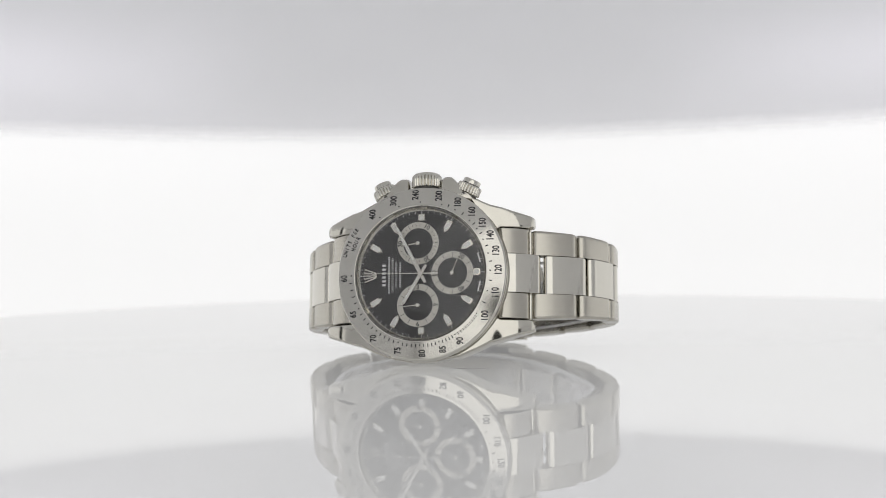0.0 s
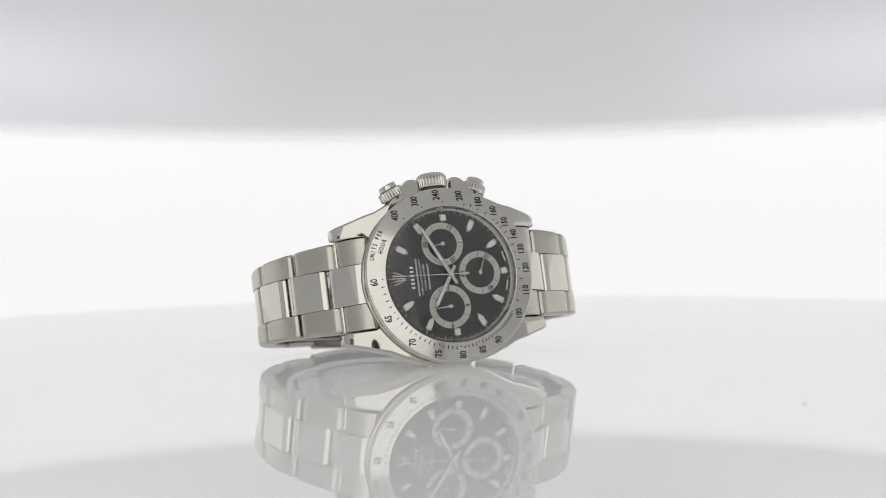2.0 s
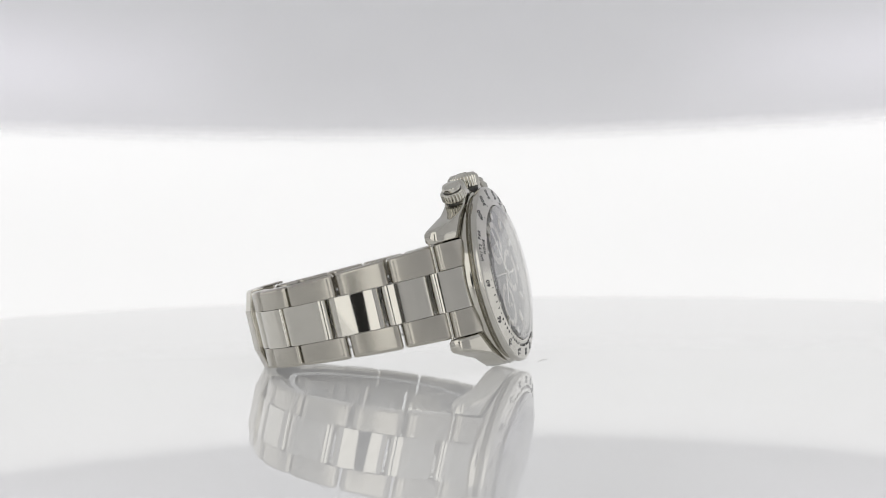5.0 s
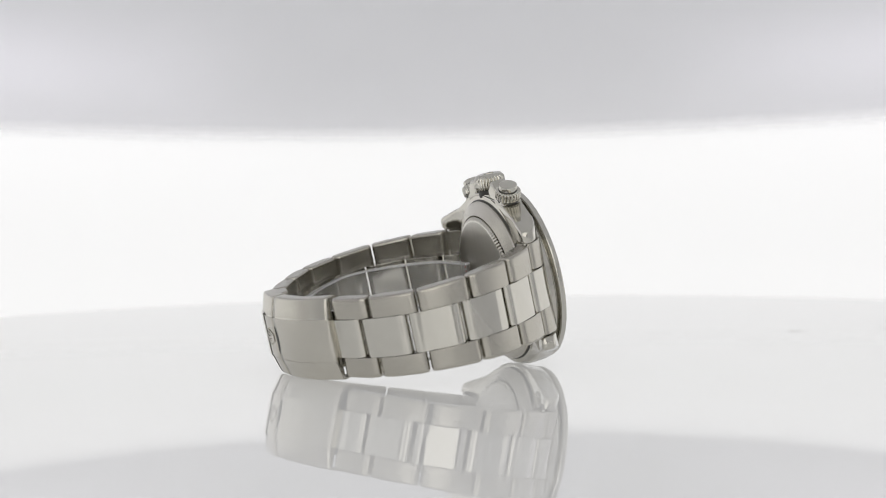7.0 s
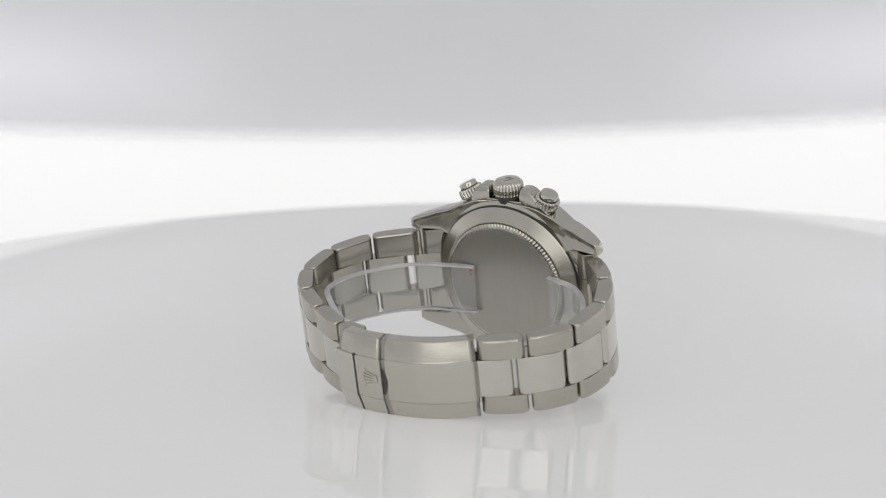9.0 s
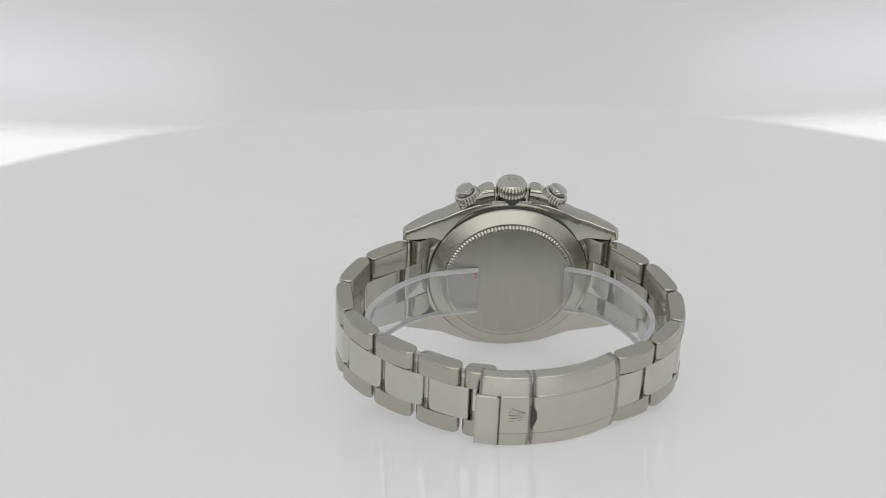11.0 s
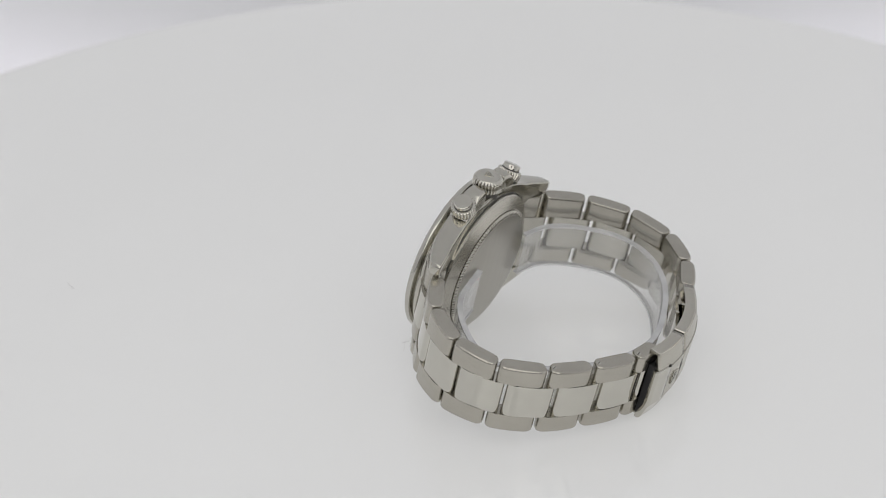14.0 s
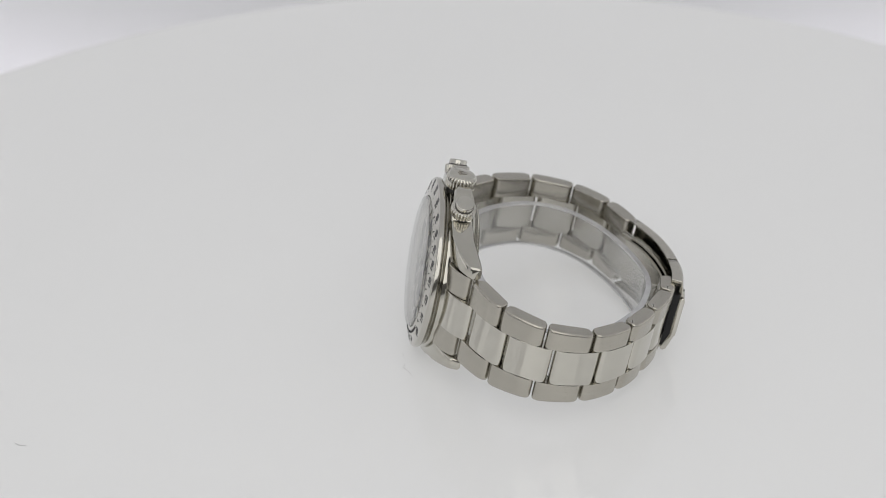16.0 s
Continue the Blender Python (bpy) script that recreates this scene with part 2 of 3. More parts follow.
def light_tent():
    tent = new("light_tent")
    tagged(tent, "white cloth light tent with backlit wall panels", "light tent")
    part("side_wall", wall_band(TENT_R + 0.052, FRONT, -0.20, 0.30), GLOW_CLOTH, tent, "white cloth lower side wall")
    part("backlit_wall", wall_band(TENT_R + 0.022, 0.06, -0.20, EDGE + 0.011), BACKLIT, tent, "glowing white backlit wall panel")
    bm = bmesh.new()
    line = [(bm.verts.new((x, y, EDGE)), bm.verts.new((x, y, 0.30))) for x, y in u_outline(TENT_R, FRONT, 64)]
    for p, q in zip(line, line[1:]):
        bm.faces.new((p[0], q[0], q[1], p[1]))
    part("diffuser_wall", bm, EDGE_FADE_CLOTH, tent, "pale grey diffuser cloth wall, its lower edge faded out for soft light")
    # ceiling of the same cloth
    outline = u_outline(TENT_R + 0.0015, FRONT)
    part("ceiling_cloth", rings(bmesh.new(), [[(x, y, 0.300) for x, y in outline], [(x, y, 0.3015) for x, y in outline]]), GLOW_CLOTH, tent, "pale grey diffuser cloth ceiling", smooth=0)
    # front wall with a round opening for the lens
    bm = bmesh.new()
    w, n = TENT_R + 0.003, 48
    z0, z1 = -0.20, 0.300
    inner, outer = [], []
    for i in range(n):
        a = 2 * math.pi * i / n
        c, s = math.cos(a), math.sin(a)
        inner.append((0.050 * c, 0.085 * s))
        k = min(w / abs(c) if abs(c) > 1e-6 else 9, (z1 if s > 0 else -z0) / abs(s) if abs(s) > 1e-6 else 9)
        outer.append((k * c, k * s))
    grid = [[(x, yy, z) for x, z in ring] for yy, ring in ((-FRONT + 0.001, inner), (-FRONT + 0.001, outer), (-FRONT - 0.005, outer), (-FRONT - 0.005, inner))]
    rings(bm, grid, close=True)
    part("front_panel", bm, FRONTLIT, tent, "glowing white front panel with a lens opening", smooth=0)
    # black housing behind the opening
    bm = bmesh.new()
    sq = lambda k, y: [(sx * k, y, sz * k * 1.6) for sx, sz in ((-1, -1), (1, -1), (1, 1), (-1, 1))]
    rings(bm, [sq(0.060, -FRONT - 0.006), sq(0.060, -FRONT - 0.05)])
    part("camera_housing", bm, DARK, tent, "matt black camera housing", smooth=0)
    for sx in (-1, 1):
        bm = bmesh.new()
        rows = []
        for k in range(9):
            a, high = radians(17 + 41 * k / 8), 0.002 + 0.020 * k / 8
            rows.append([(sx * r * math.sin(a), r * math.cos(a), z) for r, z in ((0.284, 0.086 - high / 2), (0.287, 0.086 - high / 2), (0.287, 0.086 + high / 2), (0.284, 0.086 + high / 2))])
        rings(bm, rows)
        part("side_light_strip", bm, SIDELIT, tent, "glowing light strip behind the cloth", smooth=0)
        if sx > 0:
            continue
        # unseen black strip added on one side to darken the links' reflections
        dark_strip = bmesh.new()
        rings(dark_strip, [[(sx * x, y, z) for x, y in ((0.263, -0.030), (0.260, -0.030), (0.260, -0.008), (0.263, -0.008))] for z in (-0.20, 0.07)])
        part("dark_strip", dark_strip, DARK, tent, "unseen matt black strip added for dark reflections in the metal", smooth=0)
    return tent


def floor_and_column():
    bm = bmesh.new()
    rings(bm, [[(sx * 3, sy * 3, z) for sx, sy in ((-1, -1), (1, -1), (1, 1), (-1, 1))] for z in (-0.52, -0.50)])
    tagged(finish("floor", bm, CLOTH, smooth=0), "plain white studio floor", "floor", kind="structure")
    bm = bmesh.new()
    lathe([(0, -500), (90, -500), (90, -490), (25, -485), (25, -12), (60, -10), (60, -6), (0, -6)], 64, bm, axis="z")
    tagged(finish("turntable_stand", bm, ACRYLIC), "white turntable stand under the round plate", "stand")


def turntable():
    t = new("turntable_plate")
    tagged(t, "round glossy white acrylic turntable plate", "turntable")
    R = 206.5
    prof = [(0, 0), (R - 2.0, 0), (R - 0.8, 0), (R - 0.25, -0.25), (R, -0.8), (R, -5.2), (R - 0.8, -6), (0, -6)]
    rounded("disc", lathe(prof, 256, axis="z"), GLOW_ACRYLIC, t, "glossy white plate with an even glow of its own")
    return t


# ---- the watch: x to 6 o'clock, y into the case, z to the crown; dial centre at the origin ----
def arc(r, a0, a1, n, cx=0.0, cz=0.0):
    return [(cx + r * math.cos(radians(a0 + (a1 - a0) * i / (n - 1))), cz + r * math.sin(radians(a0 + (a1 - a0) * i / (n - 1)))) for i in range(n)]


def boxed(z0, z1, y0, y1, c):
    """An eight-sided section (z, y), front y0, back y1, with corners cut by c."""
    s = 1 if z1 > z0 else -1
    return [(z0, y0 + c), (z0 + s * c, y0), (z1 - s * c, y0), (z1, y0 + c), (z1, y1 - c), (z1 - s * c, y1), (z0 + s * c, y1), (z0, y1 - c)]


def watch_case(watch):
    bm = bmesh.new()
    lathe([(15.0, 1.55), (18.8, 1.55), (19.3, 1.9), (19.5, 2.5), (19.5, 6.1), (19.1, 6.8), (17.7, 7.1), (15.0, 7.1)], 128, bm)
    case = part("case", bm, CASE, watch, "polished steel case body", smooth=32)
    # four lugs, sweeping down to the tips
    lug = [(3, 8, 19.3, 1.9, 6.8), (8, 8, 18.5, 1.9, 6.8), (12, 8, 16.9, 2.0, 6.9), (15, 9, 15.5, 2.4, 7.2), (17.4, 10.15, 14.9, 2.9, 7.6),
           (19.5, 10.15, 14.2, 3.6, 8.1), (21.5, 10.15, 13.6, 4.6, 8.5), (23.2, 10.2, 13.1, 5.7, 8.8), (24.1, 10.4, 12.7, 6.5, 8.7)]
    for sx in (-1, 1):
        for sz in (-1, 1):
            bm = rings(bmesh.new(), [[(sx * x * MM, y * MM, sz * z * MM) for z, y in boxed(zi, zo, yt, yb, 0.45)] for x, zi, zo, yt, yb in lug])
            rounded("lug", bm, CASE, case, "polished steel lug")
    bm = rings(bmesh.new(), [[(x * MM, y * MM, z * MM) for x, y in boxed(-4.6, 4.6, 2.0, 6.6, 0.3)] for z in (14.0, 19.2, 19.5)])
    rounded("crown_seat", bm, CASE, case, "polished steel ledge under the crown")
    # crown guards
    for sx in (-1, 1):
        prof = [(15.0, 3.7, 12.4, 1.9, 6.7), (17.6, 3.7, 10.9, 1.9, 6.6), (19.2, 3.7, 9.3, 2.0, 6.5), (20.6, 3.75, 7.7, 2.2, 6.4), (21.7, 3.9, 6.7, 2.5, 6.2), (22.3, 4.2, 6.0, 3.0, 5.8)]
        bm = rings(bmesh.new(), [[(sx * x * MM, y * MM, z * MM) for x, y in boxed(x0, x1, y0, y1, 0.35)] for z, x0, x1, y0, y1 in prof])
        rounded("crown_guard", bm, CASE, case, "polished steel crown guard")


def watch_spring_bars(watch):
    for sx in (-1, 1):
        bm = lathe([(0, -10.9), (0.32, -10.9), (0.32, -9.9), (0.62, -9.8), (0.62, 9.8), (0.32, 9.9), (0.32, 10.9), (0, 10.9)], 14, axis="z")
        bar = part("spring_bar", bm, POLISHED, watch, "thin steel spring bar between the lugs")
        bar.location = (sx * 22.9 * MM, 8.2 * MM, 0)
        for sz in (-1, 1):
            # dark disc on the lug's face for the shade inside the hole
            hole = part("lug_hole_disc", lathe([(0, -0.13), (0.7, -0.13), (0.7, 0.13), (0, 0.13)], 16, axis="z"), SHADOW_GAP, watch, "dark disc for the shaded spring-bar hole in the lug")
            hole.location = (sx * 21.6 * MM, 7.0 * MM, sz * 10.13 * MM)


def bezel_y(r):
    return -1.36 + (r - 15.5) * (0.785 / 3.5)


# degrees by which a numeral stands before its dot
BESIDE = {400: -3.1, 300: -2.8, 240: -3.8, 200: -4.3, 180: -1.2, 160: -3.4, 150: -1.0, 100: -2.0, 90: -0.8, 85: -1.0, 80: -1.5, 75: -1.1, 70: -1.2, 65: -1.3, 60: -1.6}


def watch_bezel(watch):
    b = rounded("bezel", lathe([(15.05, 0.6), (15.05, -1.25), (15.2, -1.42), (15.35, -1.40), (15.5, -1.36), (19.0, -0.575), (19.25, -0.47), (19.45, -0.28), (19.55, 0.0), (19.55, 0.6), (19.45, 0.8), (19.2, 0.95), (18.3, 1.0), (18.3, 1.5)], 192), BEZEL, watch,
             "steel bezel with engraved black speed scale")
    for u in (60, 65, 70, 75, 80, 85, 90, 100, 110, 120, 130, 140, 150, 160, 180, 200, 240, 300, 400):
        a = 21600.0 / u
        x, z = clockwise(a + BESIDE.get(u, -0.3), 17.85)
        lettering(str(u), 2.12, x, z, bezel_y(17.85) - 0.03, INK, b, 0.0, 0.74, surface=bezel_y, bold=0.05)
        x, z = clockwise(a, 16.05)
        part("dot", lathe([(0, -0.03), (0.17, -0.03), (0.17, 0.02)], 8), INK, b).location = (x * MM, bezel_y(16.05) * MM, z * MM)
    marks = [u for u in range(61, 100) if u % 5 or u == 95] + [105, 115, 125, 135, 145, 155, 170, 190]
    for u in marks:
        a = 21600.0 / u
        x, z = clockwise(a, 16.15)
        h = 0.40 if u < 100 else 0.45
        part("mark", slab(turned([(-h, -0.09), (h, -0.09), (h, 0.09), (-h, 0.09)], a, x, z), bezel_y(16.15) - 0.06, bezel_y(16.15) + 0.12), INK, b, smooth=0)
    # arched words
    for word, mid, r in (("UNITS PER", 24.9, 18.3), ("HOUR", 25.5, 16.75)):
        step = 2.5 if r > 17 else 3.1
        for i, ch in enumerate(word):
            if ch == " ":
                continue
            a = mid + (i - (len(word) - 1) / 2) * step
            x, z = clockwise(a, r)
            lettering(ch, 1.35, x, z, bezel_y(r) - 0.04, INK, b, a, 0.72, "letter", bezel_y, 0.035)


def baton():
    return [(1.75, 0.0), (0.75, 0.72), (-1.2, 0.78), (-1.45, 0.5), (-1.45, -0.5), (-1.2, -0.78), (0.75, -0.72)]


def scaled(points, k):
    return [(x * k, z * k) for x, z in points]


def emblem(parent, mat, place, size, name="emblem"):
    """A small five-pointed badge: a base bar, spikes and beads, built facing -y with its top to -x."""
    bm = bmesh.new()
    slab([((0.86 + 0.17 * math.sin(t)) * size, 0.50 * size * math.cos(t)) for t in [-i * math.pi / 6 for i in range(12)]], -0.13 * size, 0.1, 0.04 * size, bm)
    for k in range(-2, 3):
        tipx, tipz = -(0.95 - 0.12 * abs(k)) * size, k * 0.46 * size
        foot = k * 0.20
        slab([(0.74 * size, (foot - 0.10) * size), (0.74 * size, (foot + 0.10) * size), (tipx, tipz + 0.07 * size), (tipx, tipz - 0.07 * size)][::-1], -0.11 * size, 0.1, 0, bm)
        slab([(tipx + 0.17 * size * math.cos(t), tipz + 0.17 * size * math.sin(t)) for t in [i * math.pi / 5 for i in range(10)]], -0.16 * size, 0.1, 0.05 * size, bm)
    ob = part(name, bm, mat, parent, "small raised steel badge", smooth=0)
    ob.matrix_basis = place
    return ob


def watch_dial(watch):
    d = part("dial", lathe([(0, 0), (14.7, 0), (14.7, 0.5), (0, 0.5)], 96), DIAL, watch, "black lacquer dial with three subdials")
    part("flange", lathe([(14.35, -0.02), (14.55, -0.15), (15.0, -1.0), (15.04, -1.0), (15.04, 0.2), (14.35, 0.2)], 96), POLISHED, watch, "polished inner flange")
    # minute track
    for i in range(60):
        a = 6 * i
        x, z = clockwise(a, 14.0 if i % 5 else 13.95)
        hl = 0.28 if i % 5 else 0.36
        part("minute_mark", slab(turned([(-hl, -0.05), (hl, -0.05), (hl, 0.05), (-hl, 0.05)], a, x, z), -0.015, 0.02), PRINT, d, smooth=0)
    # hour markers
    for h in range(1, 12):
        a = 30 * h
        if h in (3, 6, 9):
            x, z = clockwise(a, 12.75)
            shape = [(-0.85, -0.6), (-0.6, -0.8), (0.6, -0.8), (0.85, -0.6), (0.85, 0.6), (0.6, 0.8), (-0.6, 0.8), (-0.85, 0.6)]
        else:
            x, z = clockwise(a, 12.1)
            shape = baton()
        m = part("hour_marker", slab(turned(shape, a, x, z), -0.38, 0.02, 0.12), POLISHED, d, "polished steel hour marker with white inlay")
        part("inlay", slab(turned(scaled(shape, 0.66), a, x, z), -0.41, -0.2, 0.03), LUME, m)
    emblem(d, POLISHED, Matrix.Translation((-11.9 * MM, -0.1 * MM, 0)), 1.5)
    # printed lines; brand lines as bars
    for x, length, h in ((-8.75, 5.3, 0.8), (-7.55, 8.4, 0.42), (-4.95, 5.8, 0.42)):
        n = max(int(length / (h * 1.1)), 5)
        bm = bmesh.new()
        for i in range(n):
            z = -length / 2 + (i + 0.5) * length / n
            w = length / n * 0.27
            slab([(x - h / 2, z - w), (x - h / 2, z + w), (x + h / 2, z + w), (x + h / 2, z - w)][::-1], -0.015, 0.01, 0, bm)
        part("printed_bar", bm, PRINT, d, smooth=0)
    lettering("SUPERLATIVE CHRONOMETER", 0.62, -6.72, 0, -0.02, PRINT, d, 0, 0.92, "printed_line")
    lettering("OFFICIALLY CERTIFIED", 0.62, -5.88, 0, -0.02, PRINT, d, 0, 0.92, "printed_line")
    for z in (-3.2, 3.2):
        part("printed_bar", slab(turned([(-0.14, -1.1), (0.14, -1.1), (0.14, 1.1), (-0.14, 1.1)], 180 - z * 4.6, 13.2, z), -0.015, 0.01), PRINT, d, smooth=0)
    # subdials
    for (sx, sz), words, ticks, hand in (((-0.85, 6.95), ((120, "10"), (240, "20"), (0, "30")), 30, -8), ((7.1, 0.0), ((120, "20"), (240, "40"), (0, "60")), 12, 112), ((-0.85, -7.0), ((90, "3"), (180, "6"), (270, "9")), 12, -4)):
        s = part("subdial", lathe([(3.45, -0.012), (4.75, -0.03), (4.82, 0.02), (3.40, 0.02)], 72), RING, d, "silvered subdial ring with black numerals")
        s.location = (sx * MM, -0.02 * MM, sz * MM)
        skip = [w[0] for w in words]
        for i in range(ticks):
            a = 360 * i / ticks
            if min(abs((a - k + 180) % 360 - 180) for k in skip) < 16:
                continue
            x, z = clockwise(a, 4.1)
            hl = 0.5 if (ticks == 12 or i % 5 == 0) else 0.22
            part("tick", slab(turned([(-hl, -0.05), (hl, -0.05), (hl, 0.05), (-hl, 0.05)], a, x, z), -0.05, 0.0), INK, s, smooth=0)
        for a, w in words:
            x, z = clockwise(a, 4.1)
            lettering(w, 1.5, x, z, -0.05, INK, s, a, 0.95, bold=0.03)
        bm = bmesh.new()
        slab(turned([(-3.3, -0.07), (-3.3, 0.07), (0.6, 0.16), (0.6, -0.16)], hand), -0.42, -0.30, 0.02, bm)
        lathe([(0, -0.5), (0.42, -0.5), (0.5, -0.42), (0.5, 0.0)], 20, bm)
        part("small_hand", bm, POLISHED, s, "thin steel subdial hand")
    # centre hands
    def hand(name, outline, a, y0, y1, label):
        return part(name, slab(turned(outline, a), y0, y1, 0.06), POLISHED, watch, label)
    h = hand("hour_hand", [(-8.4, 0.0), (-7.6, -0.42), (-1.0, -0.42), (2.3, -0.34), (2.3, 0.34), (-1.0, 0.42), (-7.6, 0.42)], 302.0, -0.72, -0.56, "polished steel hour hand with white inlay")
    part("inlay", slab(turned([(-7.4, -0.22), (-2.6, -0.22), (-2.6, 0.22), (-7.4, 0.22)], 302.0), -0.735, -0.70), LUME, h)
    m = hand("minute_hand", [(-12.9, 0.0), (-12.0, -0.36), (-1.0, -0.47), (2.4, -0.34), (2.4, 0.34), (-1.0, 0.47), (-12.0, 0.36)], 62.0, -0.96, -0.80, "polished steel minute hand with white inlay")
    part("inlay", slab(turned([(-11.8, -0.18), (-3.6, -0.20), (-3.6, 0.20), (-11.8, 0.18)], 62.0), -0.975, -0.94), LUME, m)
    s = hand("seconds_hand", [(-13.6, -0.06), (-13.6, 0.06), (0, 0.13), (2.2, 0.13), (2.7, 0.36), (4.2, 0.2), (4.2, -0.2), (2.7, -0.36), (2.2, -0.13), (0, -0.13)], 1.5, -1.14, -1.04, "thin steel chronograph seconds hand")
    part("hub", lathe([(0, -1.3), (0.5, -1.3), (0.62, -1.2), (0.62, 0.0)], 28), POLISHED, s)


def watch_crystal(watch):
    c = part("crystal", lathe([(0, -2.15), (14.3, -2.15), (14.75, -2.05), (15.0, -1.75), (15.0, -1.0)], 128), CRYSTAL, watch, "flat clear crystal with a bevelled edge")
    c.visible_shadow = False


def ribbed(count, depth, segs_per=8):
    """Round ribs with narrow grooves between them."""
    def wave(i, r, h):
        return r - depth * (1 - abs(math.sin(math.pi * i / segs_per)))
    return count * segs_per, wave


def watch_back(watch):
    b = part("case_back", lathe([(17.95, 6.7), (17.95, 7.5), (17.75, 7.75), (15.1, 9.05), (14.9, 9.0), (14.9, 8.7), (0, 8.7)], 128), TURNED, watch, "brushed steel screw-down case back", smooth=14)
    # dark ring painted in for the shade of the gap round the back
    part("dark_ring", lathe([(17.7, 7.0), (17.85, 7.2), (18.2, 7.14), (18.3, 6.9)], 96), SHADOW_GAP, b, "dark ring for the shaded gap round the case back")
    n, wave = ribbed(112, 0.30, 6)
    def cut(i, r, h):
        return r if r < 14.2 else wave(i, r, h)
    part("fluted_ring", lathe([(14.85, 8.6), (14.8, 9.25), (14.35, 9.62), (13.75, 9.7)], n, wave=cut), CASE, b, "fluted steel ring")
    part("centre_disc", lathe([(13.8, 9.6), (13.75, 9.75), (13.4, 9.82), (0, 9.82)], 96), SATIN, b)


def along_z(ob, x, y, z, tilt):
    ob.matrix_basis = Matrix.Translation((x * MM, y * MM, z * MM)) @ pose(0, 0, 0, 0, tilt, 0)
    return ob


def watch_crown(watch):
    n, wave = ribbed(26, 0.34)

    def cut(i, r, h):
        return r if r < 3.1 else wave(i, r, h)
    grip = lathe([(0, 1.5), (2.8, 1.5), (3.35, 1.7), (3.42, 1.9), (3.42, 3.95), (3.3, 4.2), (2.98, 4.5), (2.8, 4.75), (2.45, 4.9), (0, 4.98)], n, axis="z", wave=cut)
    c = along_z(part("crown", grip, POLISHED, watch, "fluted steel winding crown"), 0, 4.1, 18.6, 0)
    # neck coloured dark to stand for the shade under the crown
    part("neck", lathe([(0, 0), (2.9, 0), (2.9, 1.52), (0, 1.52)], 40, axis="z"), SHADOW_GAP, c, "neck coloured dark as the shaded gap under the crown")
    emblem(c, CASE, Matrix.Translation((0, 0, 4.96 * MM)) @ Matrix(((0, 0, -1, 0), (1, 0, 0, 0), (0, -1, 0, 0), (0, 0, 0, 1))), 1.0)


def watch_pushers(watch):
    n, wave = ribbed(22, 0.24)

    def cut(i, r, h):
        return r if r < 2.3 else wave(i, r, h)
    for sx in (-1, 1):
        stem = lathe([(1.9, -3.4), (1.9, -0.3), (1.75, -0.1), (1.75, 0.5), (1.5, 0.6), (1.5, 3.0)], 40, axis="z")
        p = along_z(part("pusher", stem, POLISHED, watch, "screw-down steel push button"), sx * 8.85, 4.3, 17.6, sx * 25)
        p.scale = (1.12, 1.12, 1.12)
        part("dark_ring", lathe([(1.6, 0.45), (2.1, 0.45), (2.16, 0.65), (2.1, 0.92), (1.6, 0.92)], 32, axis="z"), SHADOW_GAP, p, "dark sealing ring")
        part("screw_ring", lathe([(1.5, 0.95), (2.2, 0.95), (2.48, 1.12), (2.5, 1.3), (2.5, 2.5), (2.42, 2.72), (2.15, 2.85), (1.78, 2.85)], n, axis="z", wave=cut), POLISHED, p, "knurled steel locking ring")
        # dark ring painted in for the groove's shade
        part("cap_groove_ring", lathe([(1.60, 2.80), (1.60, 3.02), (1.86, 3.02), (1.86, 2.80)], 32, axis="z"), SHADOW_GAP, p, "dark ring for the shaded groove under the cap")
        part("cap", lathe([(1.80, 2.95), (1.80, 3.72), (1.72, 3.9), (1.55, 3.98), (0, 4.02)], 40, axis="z"), POLISHED, p)


# bracelet: outer faces of the two halves in the watch's x-y plane, from lug to clasp
HALF_12 = [(-17.3, 2.4), (-20.4, 4.5), (-23.3, 7.4), (-31.0, 15.8), (-35.4, 26.4), (-34.5, 37.9), (-27.7, 46.4), (-18.4, 51.3), (-9.0, 55.2)]
HALF_6 = [(17.3, 2.4), (20.4, 4.4), (23.4, 7.0), (33.1, 12.8), (38.6, 22.2), (37.9, 33.2), (31.6, 42.4), (23.1, 48.9), (13.6, 54.2), (6.0, 55.6), (0.0, 55.8)]
SAG_12, SAG_6 = 0.55, 0.15


def spline(points, n=24):
    """A smooth line through the points, and where on it each point lies."""
    P = [Vector((*p, 0)) for p in points]
    out, marks = [], []
    for i in range(len(P) - 1):
        a, b, c, d = P[max(i - 1, 0)], P[i], P[i + 1], P[min(i + 2, len(P) - 1)]
        for k in range(n):
            t = k / n
            out.append(0.5 * ((2 * b) + (c - a) * t + (2 * a - 5 * b + 4 * c - d) * t * t + (3 * b - a - 3 * c + d) * t ** 3))
    out.append(P[-1])
    run = [0.0]
    for p, q in zip(out, out[1:]):
        run.append(run[-1] + (q - p).length)
    marks = [run[i * n] for i in range(len(P))]
    return out, run, marks


def on_line(line, s):
    out, run, _ = line
    for i in range(len(run) - 1):
        if run[i + 1] >= s:
            k = (s - run[i]) / (run[i + 1] - run[i])
            return out[i].lerp(out[i + 1], k)
    return out[-1] + (out[-1] - out[-2]).normalized() * (s - run[-1])


